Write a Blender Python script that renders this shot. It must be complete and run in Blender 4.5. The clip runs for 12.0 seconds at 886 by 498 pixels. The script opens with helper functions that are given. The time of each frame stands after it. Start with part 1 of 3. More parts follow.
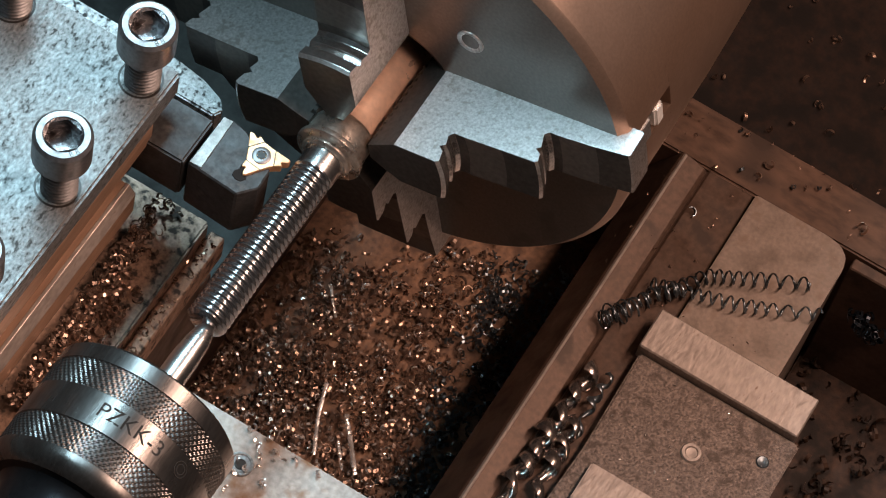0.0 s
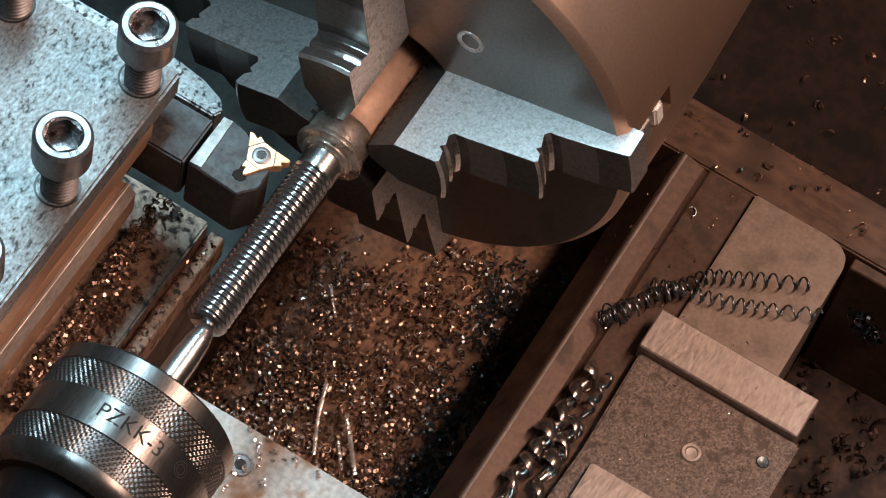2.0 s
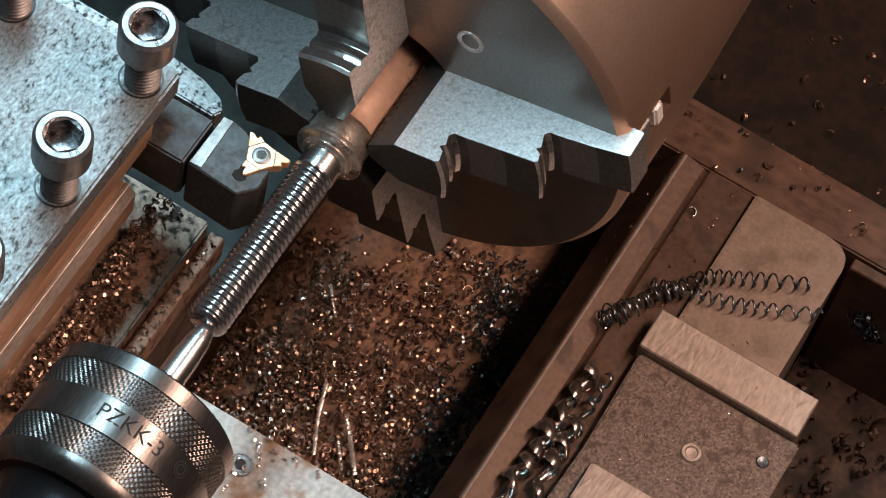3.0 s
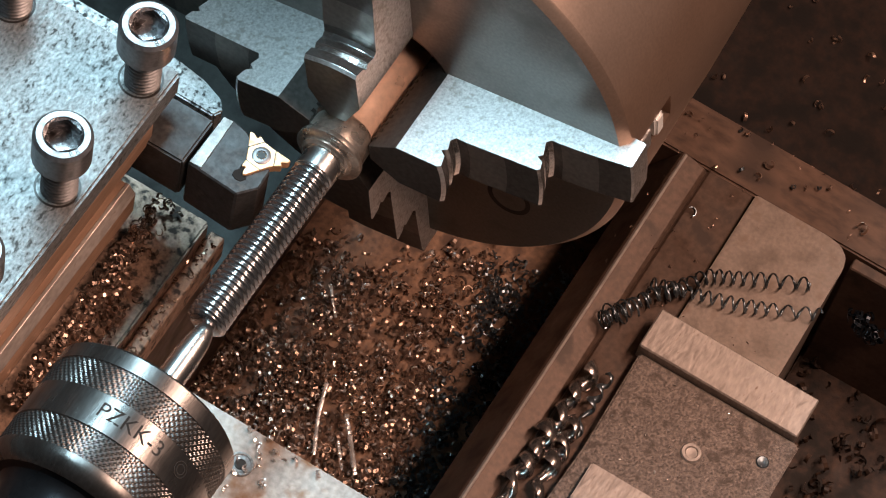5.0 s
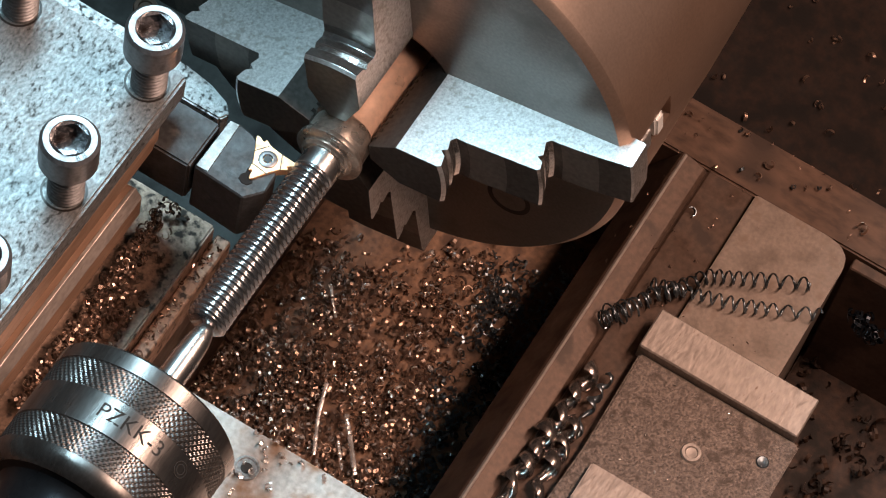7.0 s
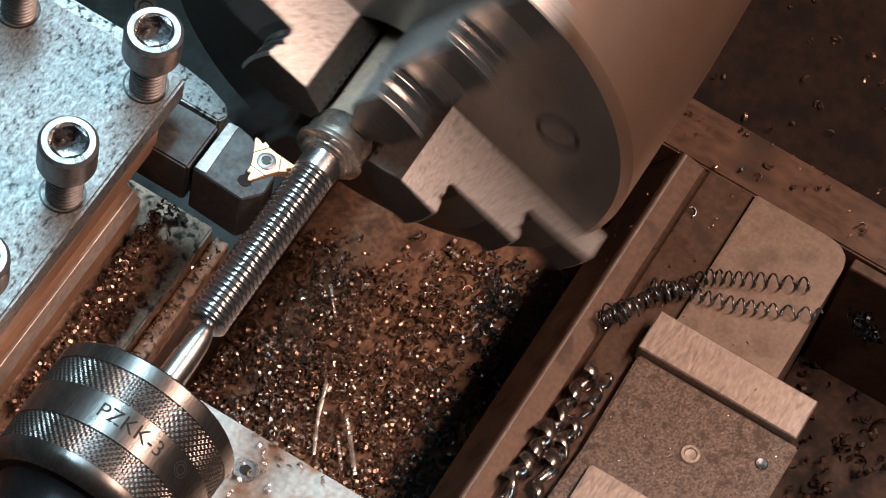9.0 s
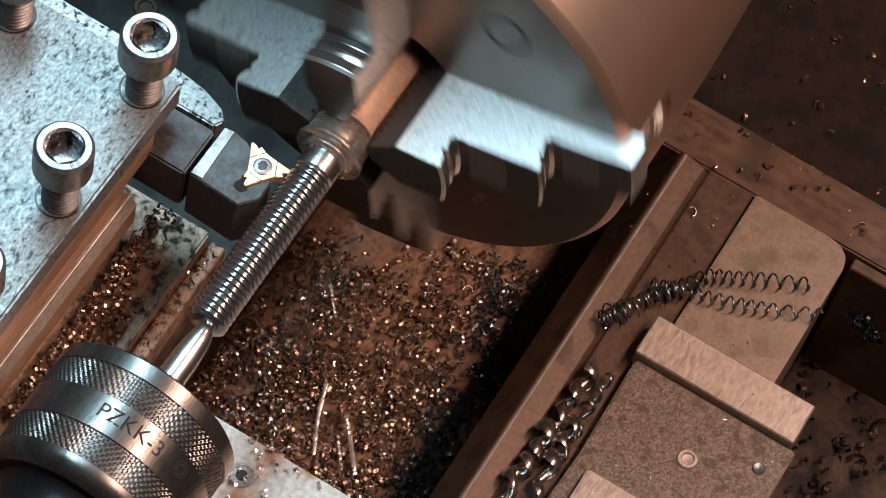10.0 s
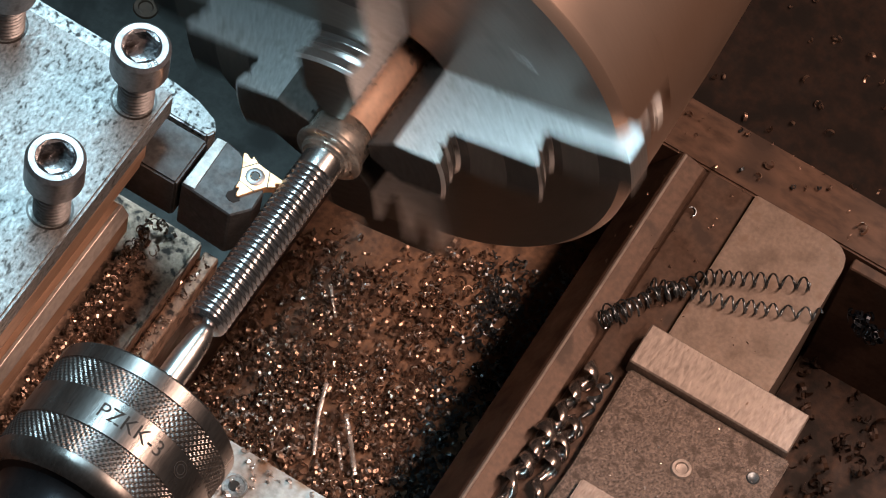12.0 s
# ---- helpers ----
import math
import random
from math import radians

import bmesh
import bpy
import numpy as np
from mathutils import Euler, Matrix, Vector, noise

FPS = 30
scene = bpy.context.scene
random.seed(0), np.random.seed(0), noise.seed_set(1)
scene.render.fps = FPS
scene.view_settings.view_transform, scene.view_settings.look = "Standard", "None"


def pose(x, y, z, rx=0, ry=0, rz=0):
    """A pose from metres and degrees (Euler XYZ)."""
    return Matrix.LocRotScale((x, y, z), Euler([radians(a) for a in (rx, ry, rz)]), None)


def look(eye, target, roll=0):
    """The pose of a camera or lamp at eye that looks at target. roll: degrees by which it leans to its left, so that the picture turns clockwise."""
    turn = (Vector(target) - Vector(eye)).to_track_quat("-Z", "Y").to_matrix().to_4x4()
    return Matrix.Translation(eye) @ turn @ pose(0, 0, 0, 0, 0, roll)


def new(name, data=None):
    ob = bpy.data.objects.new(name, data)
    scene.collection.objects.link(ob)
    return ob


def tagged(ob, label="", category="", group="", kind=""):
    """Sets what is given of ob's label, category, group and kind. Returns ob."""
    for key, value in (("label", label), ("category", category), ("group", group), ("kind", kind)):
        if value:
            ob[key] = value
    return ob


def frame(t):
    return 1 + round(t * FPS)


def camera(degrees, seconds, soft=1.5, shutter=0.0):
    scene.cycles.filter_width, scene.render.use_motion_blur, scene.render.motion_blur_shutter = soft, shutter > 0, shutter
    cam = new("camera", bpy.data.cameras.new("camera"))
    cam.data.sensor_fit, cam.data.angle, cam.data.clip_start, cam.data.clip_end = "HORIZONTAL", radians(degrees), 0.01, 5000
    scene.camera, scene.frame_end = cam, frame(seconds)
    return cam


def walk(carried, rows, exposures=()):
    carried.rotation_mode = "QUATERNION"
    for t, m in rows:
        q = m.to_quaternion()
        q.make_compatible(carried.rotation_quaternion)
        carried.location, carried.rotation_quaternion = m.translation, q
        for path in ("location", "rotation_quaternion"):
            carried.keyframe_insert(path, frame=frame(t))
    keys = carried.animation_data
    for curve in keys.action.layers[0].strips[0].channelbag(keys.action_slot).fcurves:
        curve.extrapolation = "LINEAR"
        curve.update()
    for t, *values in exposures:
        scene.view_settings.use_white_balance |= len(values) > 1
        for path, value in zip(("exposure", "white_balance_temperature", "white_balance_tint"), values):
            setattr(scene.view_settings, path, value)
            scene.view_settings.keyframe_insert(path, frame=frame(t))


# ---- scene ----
cam = camera(15.4, 12.0, soft=1.1, shutter=0.42)
AXIS = 1.10  # height of the spindle axis over the workshop floor
EYE = Vector((-0.5106, -0.1737, AXIS + 0.8442))


def still_pose(yaw, pitch, roll):
    a, b = radians(yaw), radians(pitch)
    way = Vector((math.cos(a) * math.cos(b), math.sin(a) * math.cos(b), -math.sin(b)))
    return look(EYE, EYE + way, roll)


STILL = still_pose(15.713, 60.227, 16.643)
walk(cam, [(0, STILL), (12.0, STILL)], exposures=[(0, -0.05), (2.0, 0.0), (3.2, 0.0), (4.8, 0.2), (12.0, 0.18)])

# ---- light: two long work lamps over the lathe, one cool, one warm ----
world = bpy.data.worlds.new("workshop")
scene.world = world
world.use_nodes = True
world.node_tree.nodes["Background"].inputs[0].default_value = (0.55, 0.45, 0.38, 1)
world.node_tree.nodes["Background"].inputs[1].default_value = 0.02


def lamp(name, place, target, size, watts, colour):
    data = bpy.data.lights.new(name, "AREA")
    data.shape, data.size, data.size_y, data.energy, data.color = "RECTANGLE", size[0], size[1], watts, colour
    ob = new(name, data)
    ob.matrix_world = look(place, target)
    return ob


lamp("cool_work_lamp", (0.08, 0.205, AXIS + 0.53), (0.08, 0.02, AXIS), (0.58, 0.12), 4.8, (0.56, 0.86, 1.0))
lamp("warm_work_lamp", (0.20, -0.455, AXIS + 0.80), (0.20, -0.04, AXIS - 0.08), (0.84, 0.18), 12.6, (1.0, 0.65, 0.50))


# ---- materials ----
def material(name, colour, metal=0.0, rough=0.5, grain=400.0, vary=0.25, bump=0.1, stain=None, stain_scale=40.0,
             stain_cut=0.55, random_tint=0.0, stretch=(1, 1, 1), island=False, rough_vary=0.12, drift=0.0):
    """Colour with fine grain, larger mottling, optional stains, and bump, all in object space."""
    m = bpy.data.materials.new(name)
    m.use_nodes = True
    nt = m.node_tree
    n, l = nt.nodes, nt.links
    bsdf = n["Principled BSDF"]
    bsdf.inputs["Metallic"].default_value = metal
    co = n.new("ShaderNodeTexCoord")
    mp = n.new("ShaderNodeMapping")
    mp.inputs["Scale"].default_value = stretch
    l.new(co.outputs["Object"], mp.inputs[0])

    def tex(scale, detail=4.0):
        t = n.new("ShaderNodeTexNoise")
        t.inputs["Scale"].default_value, t.inputs["Detail"].default_value = scale, detail
        l.new(mp.outputs[0], t.inputs["Vector"])
        return t

    def mix(fac, a, b, kind="MIX"):
        x = n.new("ShaderNodeMix")
        x.data_type, x.blend_type = "RGBA", kind
        for sock, v in ((x.inputs["Factor"], fac), (x.inputs["A"], a), (x.inputs["B"], b)):
            if isinstance(v, (int, float)):
                sock.default_value = v
            elif isinstance(v, tuple):
                sock.default_value = (*v, 1)
            else:
                l.new(v, sock)
        return x.outputs["Result"]

    def ramp(src, lo, hi):
        r = n.new("ShaderNodeMapRange")
        r.inputs["From Min"].default_value, r.inputs["From Max"].default_value = lo, hi
        l.new(src, r.inputs["Value"])
        return r.outputs[0]

    fine, coarse = tex(grain), tex(stain_scale, 6.0)
    where = coarse.outputs["Fac"]
    if drift:  # stains gather in wide patches
        wide, lift = tex(stain_scale / 9, 3.0), n.new("ShaderNodeMath")
        lift.operation = "MULTIPLY_ADD"
        lift.inputs[1].default_value = drift
        l.new(ramp(wide.outputs["Fac"], 0.3, 0.7), lift.inputs[0])
        l.new(where, lift.inputs[2])
        where = lift.outputs[0]
    dark = tuple(c * (1 - vary) for c in colour)
    light = tuple(min(1.0, c * (1 + vary)) for c in colour)
    out = mix(ramp(fine.outputs["Fac"], 0.3, 0.7), dark, light)
    if stain:
        out = mix(ramp(where, stain_cut, stain_cut + 0.12), out, stain)
    if random_tint:
        src = n.new("ShaderNodeNewGeometry").outputs["Random Per Island"] if island else n.new("ShaderNodeObjectInfo").outputs["Random"]
        cr = n.new("ShaderNodeValToRGB")
        cr.color_ramp.elements[0].color = (1 - random_tint,) * 3 + (1,)
        cr.color_ramp.elements[1].color = (1, 1, 1, 1)
        l.new(src, cr.inputs[0])
        out = mix(1.0, out, cr.outputs[0], "MULTIPLY")
    l.new(out, bsdf.inputs["Base Color"])
    rr = n.new("ShaderNodeMapRange")
    rr.inputs["From Min"].default_value, rr.inputs["From Max"].default_value = 0.3, 0.7
    rr.inputs["To Min"].default_value, rr.inputs["To Max"].default_value = max(0.03, rough - rough_vary), rough + rough_vary
    l.new(coarse.outputs["Fac"], rr.inputs["Value"])
    l.new(rr.outputs[0], bsdf.inputs["Roughness"])
    if bump:
        b = n.new("ShaderNodeBump")
        b.inputs["Strength"].default_value, b.inputs["Distance"].default_value = bump, 0.0006
        l.new(fine.outputs["Fac"], b.inputs["Height"])
        l.new(b.outputs[0], bsdf.inputs["Normal"])
    return m


def brushed(m, amount):
    """Fine grinding lines: the gloss spreads along the spindle and stays narrow across it."""
    nt = m.node_tree
    t = nt.nodes.new("ShaderNodeCombineXYZ")
    t.inputs[0].default_value = 1.0
    bsdf = nt.nodes["Principled BSDF"]
    bsdf.inputs["Anisotropic"].default_value = amount
    nt.links.new(t.outputs[0], bsdf.inputs["Tangent"])


PLATE = material("scoured_steel", (0.185, 0.19, 0.19), 0.6, 0.46, 1000, 0.42, 0.22, (0.045, 0.047, 0.047), 620, 0.64, stretch=(0.7, 1.15, 1), rough_vary=0.12, drift=0.13)
DIRTY = material("dirty_slide_steel", (0.33, 0.215, 0.155), 0.4, 0.42, 700, 0.35, 0.18, (0.04, 0.027, 0.020), 330, 0.58, drift=0.08)
PLATE_EDGE = material("milled_steel", (0.37, 0.225, 0.15), 0.5, 0.42, 500, 0.18, 0.06, (0.25, 0.145, 0.095), 60, 0.56, stretch=(0.2, 1, 1))
JAW = material("jaw_steel", (0.53, 0.525, 0.52), 0.88, 0.41, 1300, 0.26, 0.06, (0.36, 0.345, 0.325), 520, 0.60, rough_vary=0.03, drift=0.08)
brushed(JAW, 0.8)
STEP = material("turned_step_steel", (0.46, 0.45, 0.44), 0.95, 0.20, 700, 0.2, 0.05, (0.25, 0.21, 0.18), 240, 0.6, rough_vary=0.05)
# Darker copies of the jaw steel: shade painted on front and wedge faces.
JAW_BAND = material("shaded_ground_band", (0.17, 0.155, 0.14), 0.6, 0.40, 600, 0.2, 0.08)
JAW_SHADED = material("shaded_jaw_face", (0.085, 0.078, 0.072), 0.6, 0.38, 600, 0.25, 0.08)
CHUCK = material("satin_chuck_steel", (0.27, 0.185, 0.14), 0.7, 0.38, 900, 0.08, 0.03, (0.235, 0.16, 0.12), 60, 0.6, rough_vary=0.04)
CHUCK_FACE = material("turned_chuck_face", (0.205, 0.185, 0.170), 0.75, 0.36, 900, 0.12, 0.04, (0.165, 0.148, 0.135), 90, 0.6, rough_vary=0.05, drift=0.05)
BRIGHT = material("bright_turned_steel", (0.76, 0.75, 0.74), 1.0, 0.28, 900, 0.10, 0.03, rough_vary=0.05)
PALE = material("pale_ground_steel", (0.80, 0.80, 0.79), 0.35, 0.35, 600, 0.1, 0.05)
COLLAR = material("oily_turned_collar", (0.58, 0.51, 0.45), 0.9, 0.30, 700, 0.2, 0.05, (0.30, 0.21, 0.15), 160, 0.60)
SHAFT = material("turned_shaft_steel", (0.86, 0.60, 0.46), 0.45, 0.36, 500, 0.10, 0.05, (0.66, 0.44, 0.33), 130, 0.62)
THREAD = material("cut_thread_steel", (0.40, 0.40, 0.41), 0.95, 0.18, 900, 0.12, 0.03, (0.23, 0.20, 0.17), 150, 0.6, rough_vary=0.04)
LIVE = material("brushed_centre_steel", (0.155, 0.147, 0.142), 0.92, 0.29, 1100, 0.18, 0.06, (0.115, 0.104, 0.096), 140, 0.6, stretch=(0.25, 1, 1), rough_vary=0.06)
LIVE_DARK = material("dark_ring_steel", (0.035, 0.037, 0.042), 0.8, 0.30, 600, 0.15, 0.04)
ENGRAVED = material("engraved_letters", (0.02, 0.017, 0.015), 0.0, 0.95, 800, 0.2, 0.0)
SPECKLED = material("speckled_oily_steel", (0.31, 0.32, 0.32), 0.6, 0.42, 900, 0.35, 0.18, (0.03, 0.03, 0.03), 520, 0.55, drift=0.05)
BLACK = material("black_oxide_steel", (0.046, 0.046, 0.047), 0.5, 0.48, 700, 0.35, 0.12, (0.105, 0.095, 0.088), 180, 0.62)
HOLDER_EDGE = material("worn_holder_steel", (0.22, 0.21, 0.20), 0.7, 0.42, 700, 0.3, 0.10)
GOLD = material("gold_coated_carbide", (0.88, 0.50, 0.27), 0.75, 0.38, 500, 0.14, 0.05, (0.66, 0.34, 0.17), 300, 0.6)
SOCKET = material("oily_socket_steel", (0.15, 0.148, 0.155), 0.9, 0.26, 700, 0.5, 0.2, (0.05, 0.042, 0.04), 260, 0.50)
SCREW = material("zinc_screw_steel", (0.25, 0.245, 0.25), 0.92, 0.42, 900, 0.16, 0.04, (0.17, 0.165, 0.17), 260, 0.60, rough_vary=0.08)
OILY = material("black_oily_iron", (0.004, 0.0033, 0.003), 0.0, 0.9, 300, 0.4, 0.2, (0.002, 0.002, 0.002), 50, 0.5, rough_vary=0.05)
FRONT_WAY = material("oily_front_way", (0.022, 0.023, 0.021), 0.3, 0.5, 500, 0.3, 0.1, (0.010, 0.009, 0.008), 60, 0.52)
# Near-black that paints the shade inside holes, sockets, notches and grooves.
HOLE = material("recess_shade_black", (0.015, 0.012, 0.010), 0.2, 0.4, 300, 0.2, 0.0)
IRON = material("oiled_cast_iron", (0.085, 0.052, 0.037), 0.4, 0.40, 500, 0.25, 0.10, (0.046, 0.029, 0.021), 90, 0.56, drift=0.05)
BRIDGE = material("grimy_cast_iron", (0.088, 0.050, 0.033), 0.3, 0.48, 300, 0.4, 0.25, (0.035, 0.019, 0.012), 75, 0.54, stretch=(1, 0.45, 1), drift=0.06)
RUST = material("rusty_sludge_chips", (0.052, 0.027, 0.016), 0.2, 0.6, 200, 0.5, 0.3, (0.022, 0.012, 0.008), 60, 0.5, random_tint=0.6, island=True)
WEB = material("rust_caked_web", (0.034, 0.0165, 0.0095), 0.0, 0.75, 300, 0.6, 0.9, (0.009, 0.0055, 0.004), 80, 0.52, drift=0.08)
RIBBON = material("mirror_bright_ribbon", (0.52, 0.46, 0.43), 0.95, 0.22, 420, 0.3, 0.25, (0.12, 0.085, 0.07), 220, 0.56, rough_vary=0.06)
WAY = material("scraped_bed_way", (0.245, 0.195, 0.163), 0.5, 0.40, 700, 0.16, 0.08, (0.185, 0.132, 0.10), 110, 0.58, drift=0.06)
CASTING = material("rough_saddle_casting", (0.128, 0.098, 0.082), 0.25, 0.45, 1100, 0.6, 0.5, (0.068, 0.049, 0.039), 300, 0.60, drift=0.09)
STRIP = material("machined_wiper_steel", (0.40, 0.345, 0.31), 0.6, 0.40, 900, 0.2, 0.08, (0.17, 0.115, 0.085), 800, 0.66, stretch=(0.35, 1, 1))
SLIDE = material("worn_slide_top", (0.33, 0.30, 0.275), 0.6, 0.45, 520, 0.25, 0.12, (0.21, 0.125, 0.075), 80, 0.56, drift=0.05)
FLOOR = material("rusty_bed_floor", (0.165, 0.088, 0.050), 0.0, 0.62, 420, 0.45, 0.45, (0.075, 0.038, 0.022), 110, 0.50)
PAINT = material("dark_oily_paint", (0.021, 0.0105, 0.0065), 0.1, 0.45, 200, 0.35, 0.15, (0.012, 0.0068, 0.0045), 30, 0.55)
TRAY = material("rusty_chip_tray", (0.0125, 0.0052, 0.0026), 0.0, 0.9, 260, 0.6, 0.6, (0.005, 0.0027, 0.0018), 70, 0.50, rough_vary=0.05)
CHIP = material("steel_chips", (0.50, 0.345, 0.265), 0.8, 0.30, 300, 0.3, 0.05, random_tint=0.62, island=True)
# Blued swarf; on the floor pile this colour paints the rail's shade.
CHIP_BLUE_SHADE = material("blued_and_shaded_chips", (0.23, 0.27, 0.30), 0.9, 0.30, 300, 0.3, 0.05, random_tint=0.6, island=True)
CHIP_DARK = material("oily_dark_swarf", (0.022, 0.027, 0.035), 0.7, 0.32, 300, 0.3, 0.05, random_tint=0.6, island=True)
CHIP_BRIGHT = material("bright_swarf", (0.84, 0.79, 0.76), 0.75, 0.24, 300, 0.2, 0.08, (0.20, 0.16, 0.13), 150, 0.62)


# ---- mesh helpers; millimetres, about the spindle axis ----
def P(x, y, z):
    return Vector((x / 1000, y / 1000, AXIS + z / 1000))


def thing(name, x, y, z, label, category, group="", kind=""):
    ob = new(name)
    ob.empty_display_size = 0.01
    ob.matrix_world = Matrix.Translation(P(x, y, z))
    return tagged(ob, label, category, group, kind)


def link_mesh(name, bm, mat, parent=None, label="", smooth=False, angle=35):
    """One mesh object; its vertices are millimetres in the parent's space (or about the axis)."""
    me = bpy.data.meshes.new(name)
    bmesh.ops.recalc_face_normals(bm, faces=bm.faces)
    bmesh.ops.scale(bm, vec=(0.001,) * 3, verts=bm.verts)
    if smooth:
        for f in bm.faces:
            f.smooth = True
        for e in bm.edges:
            if len(e.link_faces) == 2 and e.calc_face_angle(0) > radians(angle):
                e.smooth = False
    bm.to_mesh(me)
    bm.free()
    for m in (mat if isinstance(mat, (list, tuple)) else [mat]):
        me.materials.append(m)
    ob = new(name, me)
    if parent:
        ob.parent = parent
    else:
        ob.location = (0, 0, AXIS)
    if label:
        ob["label"] = label
    return ob


def part(name, bm, mat, parent, label="", smooth=False, angle=35):
    return link_mesh(name, bm, mat, parent, label, smooth, angle)


def prism(points, lo, hi, axis="z", bevel=0.0, bm=None):
    """A closed outline pushed from lo to hi along an axis. Outline: (x, y), (x, z) or (y, z)."""
    own = bmesh.new()
    place = {"z": lambda a, b, c: (a, b, c), "y": lambda a, b, c: (a, c, b), "x": lambda a, b, c: (c, a, b)}[axis]
    rings = [[own.verts.new(place(a, b, c)) for a, b in points] for c in (lo, hi)]
    own.faces.new(rings[0])
    own.faces.new(rings[1])
    k = len(points)
    for i in range(k):
        own.faces.new((rings[0][i], rings[0][(i + 1) % k], rings[1][(i + 1) % k], rings[1][i]))
    bmesh.ops.recalc_face_normals(own, faces=own.faces)
    if bevel:
        bmesh.ops.bevel(own, geom=own.edges[:], offset=bevel, segments=1 if bevel < 0.6 else 2, affect="EDGES", clamp_overlap=True)
    return merge(bm, own)


def merge(bm, own):
    if bm is None:
        return own
    me = bpy.data.meshes.new("scratch")
    own.to_mesh(me)
    own.free()
    bm.from_mesh(me)
    bpy.data.meshes.remove(me)
    return bm


def box(x0, x1, y0, y1, z0, z1, bevel=0.0, bm=None):
    return prism([(x0, y0), (x1, y0), (x1, y1), (x0, y1)], z0, z1, "z", bevel, bm)


def turned(profile, seg=64, closed=True, bm=None, m=None):
    """A body turned about the x axis from (x, r) points; r = 0 ends become points."""
    own = bmesh.new()
    rows = []
    for x, r in profile:
        if r < 1e-6:
            rows.append([own.verts.new((x, 0, 0))])
        else:
            rows.append([own.verts.new((x, r * math.cos(2 * math.pi * i / seg), r * math.sin(2 * math.pi * i / seg))) for i in range(seg)])
    pairs = list(zip(rows, rows[1:])) + ([(rows[-1], rows[0])] if closed == "ring" else [])
    for a, b in pairs:
        for i in range(seg):
            j = (i + 1) % seg
            if len(a) == 1 and len(b) == 1:
                continue
            if len(a) == 1:
                own.faces.new((a[0], b[i], b[j]))
            elif len(b) == 1:
                own.faces.new((a[i], b[0], a[j]))
            else:
                own.faces.new((a[i], b[i], b[j], a[j]))
    if closed is True:
        for row in (rows[0], rows[-1]):
            if len(row) > 1:
                own.faces.new(row)
    if m is not None:
        bmesh.ops.transform(own, matrix=m, verts=own.verts)
    return merge(bm, own)


UP = Matrix.Rotation(radians(-90), 4, "Y")  # turns the x axis up


def upright(profile, x, y, z, seg=40, closed=True, bm=None):
    """A turned body with its axis upright: (height, r) points."""
    return turned(profile, seg, closed, bm, Matrix.Translation((x, y, z)) @ UP)


# ---- workshop floor, walls and bench far below and around ----
def room():
    f = link_mesh("floor", box(-2500, 2500, -2500, 2500, -1100, -1090), PAINT)
    tagged(f, "dark oily concrete workshop floor", "floor", kind="structure")
    for nm, dims in (("wall_north", (-2500, 2500, 2500, 2600, -1090, 1700)), ("wall_south", (-2500, 2500, -2600, -2500, -1090, 1700)),
                     ("wall_east", (2500, 2600, -2600, 2600, -1090, 1700)), ("wall_west", (-2600, -2500, -2600, 2600, -1090, 1700))):
        tagged(link_mesh(nm, box(*dims), ROOM), "plain grey plastered workshop wall", "wall", kind="structure")
    tagged(link_mesh("ceiling", box(-2600, 2600, -2600, 2600, 1700, 1800), ROOM), "plain grey workshop ceiling", "ceiling", kind="structure")


ROOM = material("grey_plaster", (0.35, 0.31, 0.28), 0, 0.8, 60, 0.1, 0.1, (0.3, 0.27, 0.24), 3, 0.55)
room()


# ---- lathe bed ----
def lathe_bed():
    bed = thing("lathe_bed", 0, 0, -330, "oily brown cast-iron lathe bed with machined rear ways", "lathe bed")
    dz = 330

    def sect(points, x0, x1):
        return prism([(y, z + dz) for y, z in points], x0, x1, "x", 0.5)

    part("rear_rail", sect([(-60.5, -300), (-60.5, -178), (-70.6, -158.4), (-72.6, -157.6), (-80.6, -160.6), (-81.6, -161.6), (-82.4, -160), (-100.6, -160), (-100.6, -300)], -420, 126.5),
         IRON, bed, "oily brown raised guide rail")
    # narrow strip of the paler wiper steel along the ridge
    part("ridge", sect([(-71.2, -158.8), (-71.6, -157.3), (-72.8, -157.1), (-73.2, -158.8)], -420, 126), STRIP, bed, "thin pale strip along the rail's ridge")
    part("flat_way", prism([(-420, -142), (118, -142), (123, -140.6), (126, -137), (127, -132), (127, -101.4), (-420, -101.4)], -300 + dz, -159 + dz, "z", 0.6),
         WAY, bed, "scraped flat bed way with a rounded corner")
    part("front_wall", sect([(41, -300), (41, -178), (46, -172), (46, -300)], -420, 150), IRON, bed)
    part("front_rail", sect([(46.2, -300), (46.2, -215), (177, -215), (177, -300)], -420, 150), FRONT_WAY, bed, "dark oily machined front way")
    part("way_screw", upright([(0.2, 0), (0.2, 2.6), (0.9, 3.0), (0.9, 4.6), (0.1, 5.0)], 97.8, 137.9, -215 + dz, 28, False), IRON, bed, "dull round plug in the front way", smooth=True)
    part("bed_floor", box(-420, 150, -61, 41, -300 + dz, -232 + dz), FLOOR, bed, "rust-brown floor between the rails")
    part("end_bridge", box(127.2, 151, -240, 41, -300 + dz, -161 + dz, 0.8), BRIDGE, bed, "oily brown cross member strewn with chips")
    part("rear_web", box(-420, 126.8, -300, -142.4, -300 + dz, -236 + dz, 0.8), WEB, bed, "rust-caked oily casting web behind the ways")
    part("end_ledge", prism([(127, -143.5), (127, -240), (123, -240), (122, -143.5)], -300 + dz, -163 + dz, "z", 0.5), IRON, bed)
    return bed


lathe_bed()


